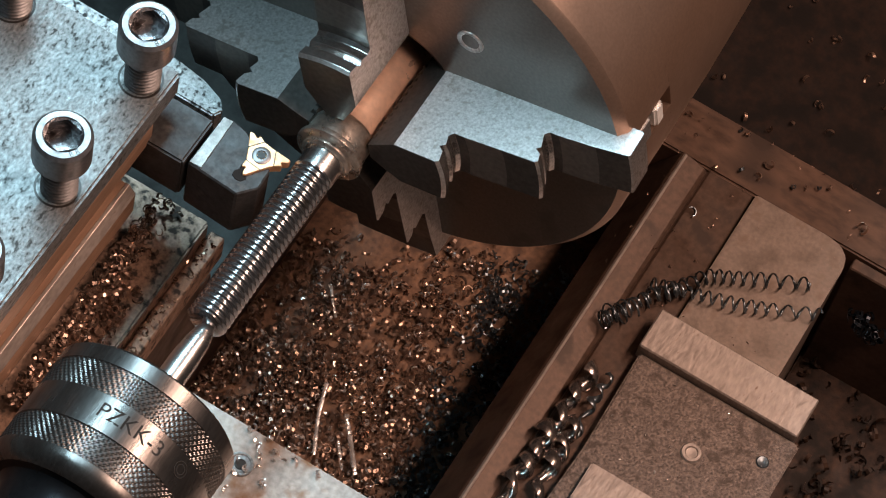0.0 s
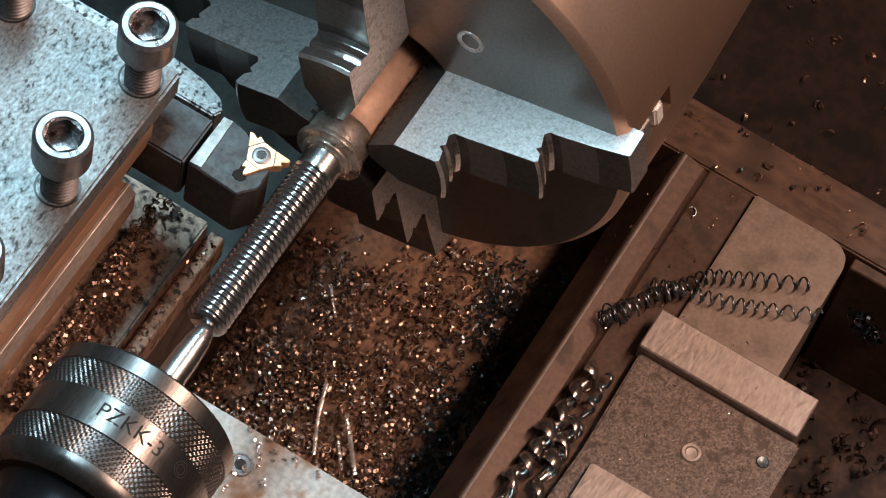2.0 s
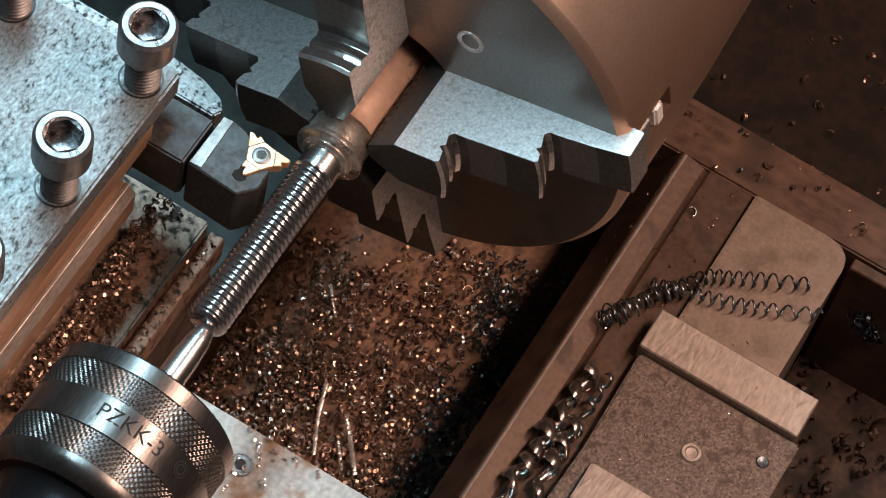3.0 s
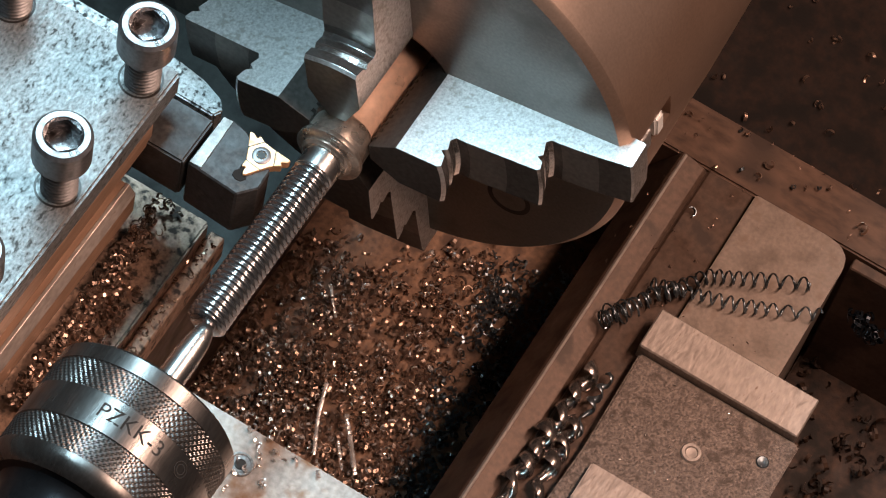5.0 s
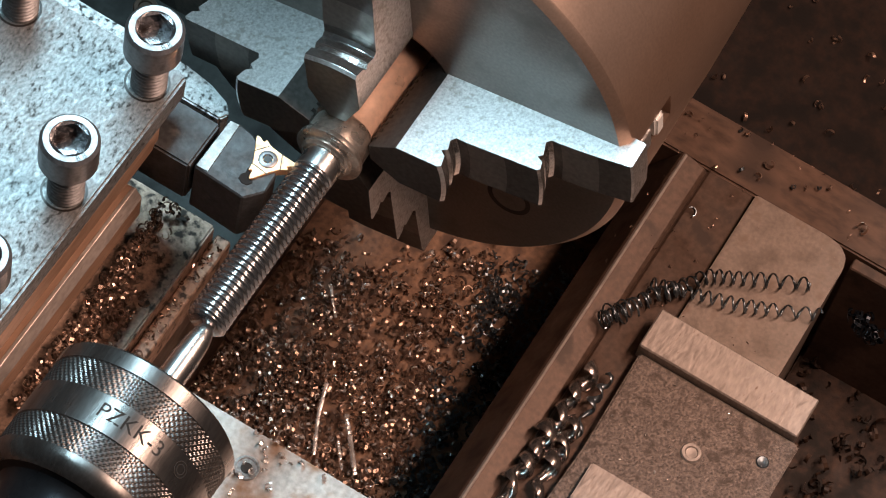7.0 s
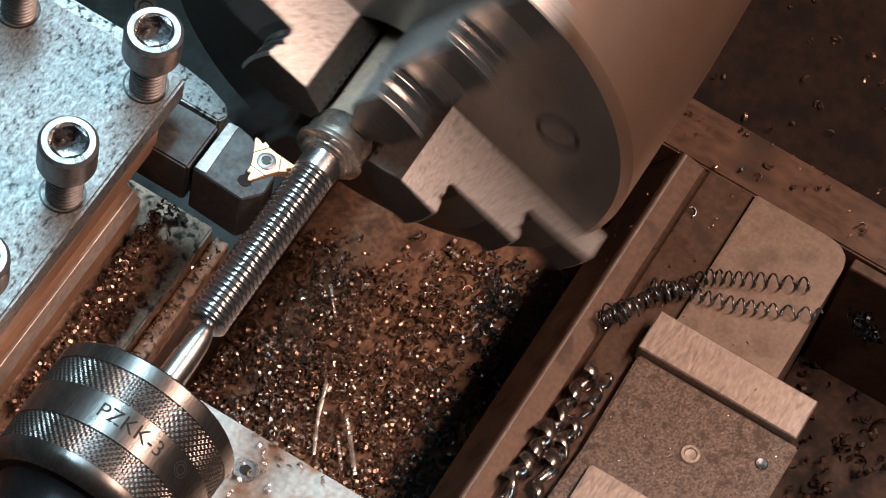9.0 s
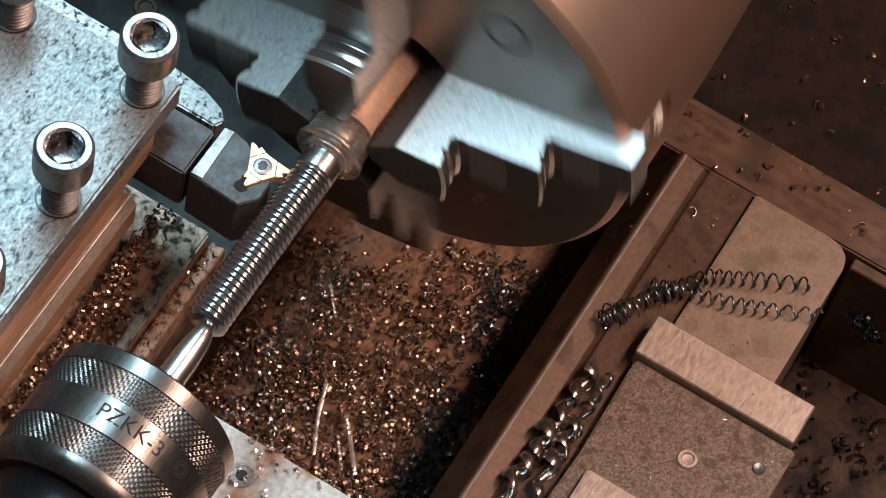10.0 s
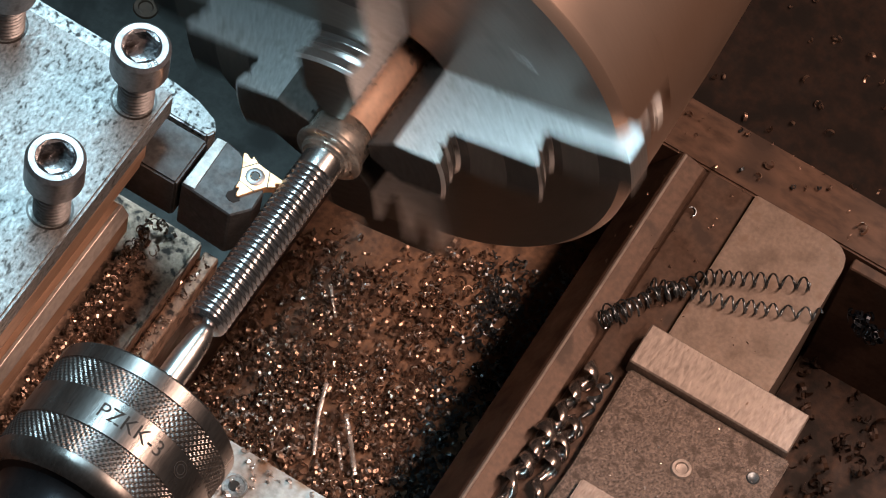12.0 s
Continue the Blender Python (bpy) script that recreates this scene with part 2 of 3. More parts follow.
def tray():
    t = thing("chip_tray", 0, -50, -336, "dark rusty chip tray below the lathe", "chip tray")
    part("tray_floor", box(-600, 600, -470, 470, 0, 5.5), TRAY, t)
    for x0, x1, y0, y1 in ((-600, 600, -474, -470.2), (-600, 600, 470.2, 474), (-604, -600.2, -474, 474), (600.2, 604, -474, 474)):
        part("rim", box(x0, x1, y0, y1, 0, 60, 0.8), PAINT, t)


tray()


def headstock():
    hs = thing("headstock", 152, 0, -162, "dark oily painted headstock casting behind the chuck", "headstock")
    part("casting", box(0, 260, -30, 200, -160, 250, 6), PAINT, hs)
    part("spindle_nose", turned([(-40, 38), (-40, 60), (4, 62), (4, 38)], 64, "ring", None, Matrix.Translation((0, 0, 162))), CHUCK, hs, smooth=True)
    return hs


headstock()


# ---- the chuck: four stepped jaws ----
def ring_sector(a0, a1, slot, bm):
    """One quarter of the slotted front of the chuck, between two jaw slots."""
    outer, inner, n = 80.0, 21.0, 20
    rings = []
    for x, ro, ri in ((0, 79.3, 21.6), (0.6, 79.8, 21.0), (2.4, 81.5, 21.0), (3.2, 81.9, 21.0), (27, 81.9, 21.0)):
        pts = []
        o0, o1 = a0 + math.asin(slot / ro), a1 - math.asin(slot / ro)
        i0, i1 = a0 + math.asin(slot / ri), a1 - math.asin(slot / ri)
        pts += [(x, ro * math.cos(o0 + (o1 - o0) * k / n), ro * math.sin(o0 + (o1 - o0) * k / n)) for k in range(n + 1)]
        pts += [(x, ri * math.cos(i1 + (i0 - i1) * k / n), ri * math.sin(i1 + (i0 - i1) * k / n)) for k in range(n + 1)]
        rings.append([bm.verts.new(p) for p in pts])
    k = len(rings[0])
    f = bm.faces.new(rings[0])
    f.material_index = 1
    for a, b in zip(rings, rings[1:]):
        for i in range(k):
            bm.faces.new((a[i], a[(i + 1) % k], b[(i + 1) % k], b[i]))


def jaw_profile():
    """(x, r) outline of a jaw along its side face."""
    return [(5, 10.4), (-31.0, 10.4), (-31.3, 15), (-31.6, 34.6), (-30.8, 35.8), (-27.2, 34.9), (-25.8, 33.0), (-24.6, 34.6), (-21.4, 33.6), (-19.9, 34.6),
            (-19.9, 38.0), (-19.4, 50.5), (-19.0, 61.4), (-18.2, 62.3), (-15.6, 61.5), (-14.4, 59.4), (-13.2, 60.6), (-8.6, 59.0), (-7.3, 60.2),
            (-7.3, 63.0), (-6.4, 75.0), (-5.2, 85.2), (-4.6, 85.8), (4.4, 85.6), (4.8, 84.6), (4.8, 82.6), (5, 82.4)]


JAW_HALF, JAW_CORNER, JAW_TIP = 8.9, 20.5, 10.4


def half_width(r):
    """Half the width of a jaw at a distance from the axis: a wedge to the gripping edge."""
    return JAW_HALF if r > JAW_CORNER else 3.0 + (JAW_HALF - 3.0) * (r - JAW_TIP) / (JAW_CORNER - JAW_TIP)


def chuck_jaw(parent, name):
    pts = jaw_profile()
    outline = []
    for (xa, ra), (xb, rb) in zip(pts, pts[1:] + pts[:1]):
        outline.append((xa, ra))
        if (ra - JAW_CORNER) * (rb - JAW_CORNER) < 0:
            t = (JAW_CORNER - ra) / (rb - ra)
            outline.append((xa + (xb - xa) * t, JAW_CORNER))
    bm = bmesh.new()
    k = len(outline)
    columns = []
    for c in (-1.0, -0.66, -0.33, 0.0, 0.33, 0.66, 1.0):
        col = []
        for x, r in outline:
            h = half_width(r)
            w = c * h
            y = math.sqrt(r * r + h * h - w * w) if r > 28 else r  # steps are turned about the spindle axis
            col.append(bm.verts.new((x, y, w)))
        columns.append(col)
    wide = [i for i in range(k) if outline[i][1] >= JAW_CORNER]
    narrow = sorted((i for i in range(k) if outline[i][1] <= JAW_CORNER), key=lambda i: (i + k // 2) % k)
    for side in (columns[0], columns[-1]):
        bm.faces.new([side[i] for i in wide])
        # wedge sides: shade put into the darker steel
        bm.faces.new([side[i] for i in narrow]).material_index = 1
    for low, high in zip(columns, columns[1:]):
        for i in range(k):
            j = (i + 1) % k
            f = bm.faces.new((low[i], low[j], high[j], high[i]))
            # faces away from the lamps get the darker steels, bands a little lighter
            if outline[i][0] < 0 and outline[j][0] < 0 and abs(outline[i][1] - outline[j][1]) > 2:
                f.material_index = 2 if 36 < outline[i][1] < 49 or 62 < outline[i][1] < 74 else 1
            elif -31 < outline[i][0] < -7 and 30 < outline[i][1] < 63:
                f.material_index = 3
    jaw = part(name, bm, [JAW, JAW_SHADED, JAW_BAND, STEP], parent, "grey steel stepped chuck jaw")
    bev = jaw.modifiers.new("worn_edges", "BEVEL")
    bev.width, bev.segments, bev.limit_method, bev.angle_limit = 0.0004, 2, "ANGLE", radians(40)
    # guide that runs in the slot and shows at the rim
    part("guide", box(5.2, 14, 24, 82.4, -4.2, 4.2, 0.6), JAW, jaw)
    part("guide_block", box(16.6, 21.5, 60, 82.6, -4.1, 4.1, 0.8), PALE, jaw, "bright guide tooth in the slot")
    for side in (-1, 1):
        dots = bmesh.new()
        for i in range(11):
            x = -28 + i * 3.0
            # dark bars in place of the notches' shade
            prism([(10.3, side * 2.6), (11.6, side * 3.6), (11.3, side * 3.95), (10.1, side * 2.9)], x, x + 1.1, "x", 0, dots)
        part("grip_notches", dots, HOLE, jaw, "row of dark grip notches")
    return jaw


def chuck():
    c = thing("lathe_chuck", 0, 2.1, -0.2, "satin grey steel four-jaw lathe chuck", "lathe chuck")
    for q in range(4):
        bm = bmesh.new()
        ring_sector(radians(90 * q), radians(90 * q + 90), 4.5, bm)
        part("face_segment", bm, [CHUCK, CHUCK_FACE], c, smooth=True, angle=25)
    bm = bmesh.new()
    turned([(27, 21), (27, 81.9), (62, 81.6), (98, 80.2), (100, 78), (112, 70), (112, 21)], 128, "ring", bm)
    part("body", bm, CHUCK, c, smooth=True, angle=25)
    part("bore", turned([(0.5, 20.8), (90, 20.8), (90, 20.2), (0.5, 20.2)], 64, "ring"), HOLE, c, "dark spindle bore", smooth=True)
    for q in range(4):
        jaw = chuck_jaw(c, "jaw")
        jaw.matrix_basis = Matrix.Rotation(radians(90 * q), 4, "X")
    a = radians(318)
    screw = part("face_screw", turned([(2.2, 0), (2.2, 2.4), (0.4, 2.6), (-0.3, 3.2), (-0.4, 3.6), (-0.4, 4.3), (0.3, 4.7)], 36, False), JAW, c, "recessed bright socket screw", smooth=True)
    screw.location = (0, 0.0415 * math.cos(a), 0.0415 * math.sin(a))
    hexagon = [(2.3 * math.cos(math.pi * k / 3), 2.3 * math.sin(math.pi * k / 3)) for k in range(6)]
    part("hex_socket", prism(hexagon, 1.9, 2.1, "x"), HOLE, screw, "dark hexagon socket")
    a = radians(137)
    hole = part("key_hole", turned([(0.6, 0), (0.6, 5.6), (-0.10, 6.0), (-0.12, 7.6), (0.4, 7.9)], 40, False), [HOLE], c, "dark round hole in the chuck face", smooth=True)
    hole.location = (0, 0.058 * math.cos(a), 0.058 * math.sin(a))
    # a short bright nick, and a few fine specks of metal on the face
    a = radians(240.5)
    nick = part("nick", box(-0.06, 0.2, -3.4, 3.4, -0.3, 0.3), BRIGHT, c, "short bright scratch")
    nick.matrix_basis = Matrix.Translation((0, 0.0567 * math.cos(a), 0.0567 * math.sin(a))) @ Matrix.Rotation(radians(112), 4, "X")
    return c


CHUCK_THING = chuck()


# ---- the work: shaft with collar and left-hand thread ----
def workpiece():
    w = thing("threaded_shaft", 0, 2.1, -0.2, "turned steel shaft with a collar and bright cut thread", "workpiece")
    part("shaft", turned([(20, 0), (20, 7.0), (19.4, 8.2), (-22, 8.2), (-26, 8.6), (-28.6, 9.6)], 56, True), SHAFT, w, "smooth turned shaft", smooth=True)
    part("collar", turned([(-26.0, 8.4), (-27.5, 9.4), (-28.5, 9.9), (-35.4, 10.1), (-35.6, 10.8), (-36.2, 11.1), (-37.4, 11.1), (-37.9, 10.5), (-38.1, 8.6), (-38.5, 8.2), (-39.3, 8.3), (-39.8, 7.6), (-40.2, 7.4), (-40.4, 5.5)], 64, False),
         COLLAR, w, "stepped turned collar", smooth=True)
    part("neck", turned([(-40, 6.5), (-46.4, 6.5), (-47.2, 5.8), (-47.2, 3)], 64, False), BRIGHT, w, "polished neck", smooth=True)
    pitch, major, depth, seg, per = 2.0, 6.45, 0.70, 96, 14
    x0, x1 = -107.2, -46
    n = int((x1 - x0) / pitch * per)
    bm = bmesh.new()
    rows = []
    for i in range(n + 1):
        x = x0 + (x1 - x0) * i / n
        row = []
        for k in range(seg):
            u = (x / pitch + k / seg) % 1.0
            s = min(1.0, max(0.0, (abs(u - 0.5) * 2 - 0.24) / 0.62))
            r = major - depth * s
            r = min(r, 5.0 + 1.2 * (x - x0)) if x < x0 + 1.8 else r
            row.append(bm.verts.new((x, r * math.cos(2 * math.pi * k / seg), r * math.sin(2 * math.pi * k / seg))))
        rows.append(row)
    for a, b in zip(rows, rows[1:]):
        for k in range(seg):
            bm.faces.new((a[k], a[(k + 1) % seg], b[(k + 1) % seg], b[k]))
    bm.faces.new(rows[0])
    bm.faces.new(rows[-1])
    part("thread", bm, THREAD, w, "bright cut screw thread", smooth=True, angle=42)
    return w


WORK = workpiece()


# ---- live centre in the tailstock ----
def wrap_text(text, size, radius, x_mid, angle_mid, parent, mat):
    """Flat letters bent round the x axis; the line runs from +y to -y, tops towards +x."""
    cu = bpy.data.curves.new("letters", "FONT")
    cu.body, cu.size, cu.extrude, cu.align_x, cu.align_y = text, size, 0.0, "CENTER", "CENTER"
    cu.resolution_u = 4
    ob = new("letters", cu)
    me = bpy.data.meshes.new_from_object(ob.evaluated_get(bpy.context.evaluated_depsgraph_get()))
    bpy.data.objects.remove(ob)
    bm = bmesh.new()
    bm.from_mesh(me)
    for v in bm.verts:
        a = radians(angle_mid) + v.co.x / radius
        v.co = Vector((x_mid + v.co.y, radius * math.cos(a), radius * math.sin(a)))
    return part("lettering", bm, mat, parent, "engraved type lettering")


def live_centre():
    c = thing("live_centre", -138, 0.8, -0.2, "knurled steel live centre in the tailstock", "live centre")
    dx = Matrix.Translation((138, 0, 0))
    R = 29.3
    point = part("centre_point", turned([(-104, 0), (-107.2, 2.0), (-109.5, 3.0), (-113, 3.75), (-120, 4.3), (-140.5, 4.5)], 40, False, None, dx), BRIGHT, c, "polished centre point", smooth=True)
    part("front_ring", turned([(-139, 4), (-139, 28.2), (-140, R), (-144.9, R), (-145.3, R - 0.5)], 128, False, None, dx), LIVE, c, "smooth brushed front ring", smooth=True)
    part("middle_band", turned([(-153.8, R - 0.5), (-154.2, R), (-165.0, R), (-165.4, R - 0.5)], 128, False, None, dx), LIVE, c, "smooth brushed lettered band", smooth=True)
    part("rear_band", turned([(-174.0, R - 0.5), (-174.4, R), (-175.4, R), (-177.2, R - 0.5), (-179.4, R - 1.8), (-180.6, R - 3.4)], 128, False, None, dx), LIVE, c, "narrow brushed ring", smooth=True)
    part("rear_cap", turned([(-180.4, R - 3.6), (-181, R - 6), (-184, 21.5), (-194, 20.6), (-210, 20), (-230, 16), (-300, 14), (-300, 0)], 96, False, None, dx), LIVE_DARK, c, "dark smooth rear housing", smooth=True)
    for x0, x1 in ((-154.0, -145.1), (-174.2, -165.2)):
        bm = bmesh.new()
        around = 180
        n = int((x1 - x0) / 1.0)
        grid = []
        for i in range(2 * n + 1):
            x = x0 + (x1 - x0) * i / (2 * n)
            row = []
            for k in range(2 * around):
                a = math.pi * k / around
                r = R - 0.36 + 0.30 * math.cos(math.pi * k / 2) * math.cos(math.pi * i / 2)
                row.append(bm.verts.new((x + 138, r * math.cos(a), r * math.sin(a))))
            grid.append(row)
        for a, b in zip(grid, grid[1:]):
            for k in range(2 * around):
                j = (k + 1) % (2 * around)
                bm.faces.new((a[k], a[j], b[j], b[k]))
        part("knurled_band", bm, LIVE, c, "diamond-knurled grip band")
    wrap_text("PZKK-3", 6.7, R + 0.06, 138 - 159.2, 100.5, c, ENGRAVED)
    mark = bmesh.new()
    for r0, r1 in ((2.2, 2.5), (1.3, 1.6)):
        n = 28
        v = []
        for k in range(n):
            for r in (r0, r1):
                u, w = r * math.cos(2 * math.pi * k / n), r * math.sin(2 * math.pi * k / n)
                a = radians(137) + u / R
                v.append(mark.verts.new((138 - 158.4 + w, (R + 0.06) * math.cos(a), (R + 0.06) * math.sin(a))))
        for k in range(n):
            mark.faces.new((v[2 * k], v[2 * k + 1], v[(2 * k + 3) % (2 * n)], v[(2 * k + 2) % (2 * n)]))
    part("round_mark", mark, ENGRAVED, c, "small engraved round mark")
    return c, point


LIVE_THING, LIVE_POINT = live_centre()


# ---- tool post, holder, insert ----
def flat_text(text, size, at, parent):
    """Small stamped letters lying flat on a screw head."""
    cu = bpy.data.curves.new("letters", "FONT")
    cu.body, cu.size, cu.align_x, cu.align_y, cu.resolution_u = text, size, "CENTER", "CENTER", 3
    ob = new("letters", cu)
    me = bpy.data.meshes.new_from_object(ob.evaluated_get(bpy.context.evaluated_depsgraph_get()))
    bpy.data.objects.remove(ob)
    bm = bmesh.new()
    bm.from_mesh(me)
    bmesh.ops.transform(bm, matrix=Matrix.Rotation(radians(-30), 4, "Z") @ Matrix.Translation(at), verts=bm.verts)
    return part("strength_stamp", bm, ENGRAVED, parent, "stamped strength class")


def cap_screw(parent, x, y, z):
    """A long socket head cap screw; z is the underside of its head."""
    s = part("clamp_screw", upright([(0, 5.6), (0.0, 8.3), (0.5, 8.7), (10.8, 8.7), (12.0, 7.7), (12.0, 5.9), (11.4, 5.5), (11.4, 5.45)], 0, 0, 0, 48, False),
             SCREW, parent, "long socket head cap screw", smooth=True)
    s.location = (x / 1000, y / 1000, z / 1000)
    hexagon = [(5.5 * math.cos(math.pi * k / 3 + 0.3), 5.5 * math.sin(math.pi * k / 3 + 0.3)) for k in range(6)]
    bm = bmesh.new()
    ring = [[bm.verts.new((a, b, h)) for a, b in hexagon] for h in (11.42, 4.5)]
    outer = [bm.verts.new((5.95 * math.cos(math.pi * k / 12 + 0.3), 5.95 * math.sin(math.pi * k / 12 + 0.3), 11.9)) for k in range(24)]
    for k in range(6):
        j = (k + 1) % 6
        bm.faces.new((ring[0][k], ring[0][j], ring[1][j], ring[1][k]))
        for q in range(4):
            bm.faces.new((outer[4 * k + q], outer[(4 * k + q + 1) % 24], ring[0][k] if q < 2 else ring[0][j]))
        bm.faces.new((outer[4 * k + 2], ring[0][j], ring[0][k]))
    bm.faces.new(ring[1])
    part("hex_socket", bm, SOCKET, s, "oily hexagon socket")
    flat_text("8.8", 2.6, (0, -6.8, 12.03), s)
    prof = [(0.2, 5.5)]
    h = 0.0
    while h > -20:
        prof += [(h - 0.4, 5.5), (h - 0.9, 4.9), (h - 1.3, 4.9), (h - 1.75, 5.5)]
        h -= 1.75
    part("threaded_shank", upright(prof, 0, 0, 0, 36, False), SCREW, s, smooth=True, angle=50)
    return s


def tool_post():
    t = thing("tool_post", -100, 100, -52, "steel tool post with a mottled top plate and clamp screws", "tool post")
    ox, oy, oz = 100, -100, 52

    def b(x0, x1, y0, y1, z0, z1, bevel=0.5):
        return box(x0 + ox, x1 + ox, y0 + oy, y1 + oy, z0 + oz, z1 + oz, bevel)

    part("top_plate", b(-260, -48.8, 48.6, 200, 7, 18, 0.9), [PLATE], t, "scoured mottled steel top plate")
    part("slot_back", b(-260, -52, 66, 180, -20, 7, 0.4), PLATE_EDGE, t)
    part("upper_lip", b(-260, -62, 48.9, 66, -3, 6.8, 0.4), PLATE_EDGE, t)
    part("lower_jaw", prism([(48.0 + oy, -34 + oz), (48.0 + oy, -23.6 + oz), (50.6 + oy, -20.4 + oz), (180 + oy, -20.4 + oz), (180 + oy, -34 + oz)], -260 + ox, -70 + ox, "x", 0.3),
         PLATE_EDGE, t, "milled lower edge with a bright bevel")
    # the ledge's reflected light, painted as a strip of paler steel
    part("bright_edge", prism([(47.8 + oy, -23.7 + oz), (50.4 + oy, -20.2 + oz), (51.6 + oy, -20.2 + oz), (51.6 + oy, -20.6 + oz), (48.2 + oy, -24.2 + oz)], -260 + ox, -70 + ox, "x", 0.1), STRIP, t, "paler strip painted as the edge's reflection")
    part("base", b(-260, -76, 52, 180, -51.8, -34.2, 0.6), BLACK, t)
    for x, y in ((-57.6, 57.2), (-102.1, 57.0), (-146.6, 56.9), (-57.6, 102.3)):
        cap_screw(t, x + ox, y + oy - 0.5, 36.5 + oz)
        collar = part("screw_hole", upright([(0.05, 6.2), (0.05, 6.9), (-6, 6.9)], x + ox, y + oy, 18 + oz, 32, False), HOLE, t)
    return t


INSERT_TURN = -67


def tool_holder():
    h = thing("tool_holder", -55, 40, -20, "black threading tool holder clamped in the tool post", "tool holder")
    ox, oy, oz = 55, -40, 20
    part("shank", box(-65 + ox, -47.2 + ox, 36.4 + oy, 120 + oy, -20 + oz, -0.4 + oz, 0.7), BLACK, h, "square black shank")
    head = [(-63.6, 35.4), (-43.8, 35.2), (-43.2, 31.5), (-44.2, 26.6), (-51.8, 13.6), (-58.9, 13.2), (-64.6, 17.8)]
    part("head", prism([(x + ox, y + oy) for x, y in head], -24 + oz, -1.0 + oz, "z", 0.5), BLACK, h, "black tool head with chamfered flats")
    part("seat_flat", prism([(x + ox, y + oy) for x, y in [(-63.2, 35.0), (-44.2, 34.8), (-43.9, 31.6), (-63.0, 31.0)]], -1.0 + oz, -0.6 + oz, "z", 0.1), HOLDER_EDGE, h, "worn grey flat")
    blob = [(x - 57.4 + ox, y + 20.3 + oy) for x, y in ((-3.0, 0.4), (-2.2, 2.0), (-0.6, 2.2), (0.8, 1.2), (2.4, 1.6), (3.2, 0.2), (2.2, -1.6), (0.4, -1.3), (-1.2, -2.3), (-2.8, -1.2))]
    part("pocket", prism(blob, -1.05 + oz, -0.8 + oz, "z"), OILY, h, "glossy oil in the pocket beside the insert")
    # triangular full-profile insert with a threading nose on each corner
    ins = thing("threading_insert", -49.5, 18.3, -3.5, "gold-coated carbide threading insert on the holder", "cutting insert")
    tri = []
    for k in range(3):
        a = radians(INSERT_TURN + 120 * k)
        for off, r in ((-60, 4.35), (-38, 4.75), (-25, 5.9), (-21, 6.7), (-17, 7.0), (-14, 6.3), (-10, 6.4), (-6, 8.0), (-1, 8.9), (3, 8.5), (8, 7.4), (18, 6.0), (34, 4.85)):
            tri.append((r * math.cos(a + radians(off)), r * math.sin(a + radians(off))))
    part("plate", prism(tri, 0, 3.4, "z", 0.2), GOLD, ins, "gold triangular plate with toothed corners")
    for k in range(3):
        groove = part("chip_groove", box(3.95, 4.25, -2.9, 2.9, 3.3, 3.46), HOLE, ins, "dark moulded line across the corner")
        groove.matrix_basis = Matrix.Rotation(radians(INSERT_TURN + 120 * k), 4, "Z")
    part("insert_screw", upright([(0, 3.0), (0.5, 2.9), (0.7, 2.5), (0.7, 1.6), (0.1, 1.4)], 0, 0, 3.2, 28, False), SCREW, ins, "bright countersunk screw", smooth=True)
    star = [((1.75 if k % 2 else 1.1) * math.cos(math.pi * k / 6), (1.75 if k % 2 else 1.1) * math.sin(math.pi * k / 6)) for k in range(12)]
    # flat dark star in place of the recess's shade
    part("star_recess", prism(star, 3.72, 3.83, "z"), HOLE, ins, "dark six-lobed recess")
    return h, ins


def slides():
    cs = thing("cross_slide", -100, 0, -160, "worn grey cross slide with oily top", "cross slide")
    ox, oz = 100, 160
    part("top", box(-420 + ox, -95.5 + ox, -260, 120, -88 + oz, -70 + oz, 0.8), SLIDE, cs, "worn grey slide top")
    part("apron", box(-420 + ox, -99 + ox, -250, 120, -128 + oz, -88.2 + oz, 0.6), IRON, cs)
    for x, y in ((-108.3, -18.25),):
        part("grub_screw", upright([(0.1, 0), (0.1, 3.2), (0.6, 3.4), (0.6, 4.0), (0.1, 4.3)], x + ox, y, -70 + oz, 28, False), JAW, cs, "socket grub screw", smooth=True)
        part("socket", upright([(0.25, 0), (0.25, 1.3), (0.15, 1.9)], x + ox, y, -70 + oz, 24, False), HOLE, cs, "dark disc painted as the shaded socket")
    comp = thing("compound_slide", -100, 60, -69.8, "chip-strewn steel compound slide below the tool post", "compound slide")
    ox, oy, oz = 100, -60, 69.8
    part("slide", box(-300 + ox, -52 + ox, 30.4 + oy, 150 + oy, -69.6 + oz, -50 + oz, 0.7), DIRTY, comp, "dirty worn slide")
    part("swivel_base", box(-300 + ox, -58 + ox, 27 + oy, 150 + oy, -88 + oz, -69.9 + oz, 0.5), IRON, comp)
    part("skirt", box(-300 + ox, -48 + ox, 28.4 + oy, 150 + oy, -150 + oz, -88.2 + oz, 0.5), IRON, comp)
    part("gib", box(-300 + ox, -50 + ox, 25 + oy, 30.2 + oy, -69.6 + oz, -58 + oz, 0.5), DIRTY, comp)
    part("end_plate", prism([(x + ox, y + oy) for x, y in [(-34, 43), (-31, 41.5), (-27.5, 44), (-24.5, 52), (-23, 62), (-21.5, 160), (-34, 160)]], -69.6 + oz, -22 + oz, "z", 0.6), SPECKLED, comp,
         "speckled pale end plate")
    part("screw_block", box(-51.8 + ox, -34.2 + ox, 66 + oy, 150 + oy, -69.6 + oz, -30 + oz, 0.6), BLACK, comp)
    return cs, comp


POST = tool_post()
HOLDER, INSERT = tool_holder()
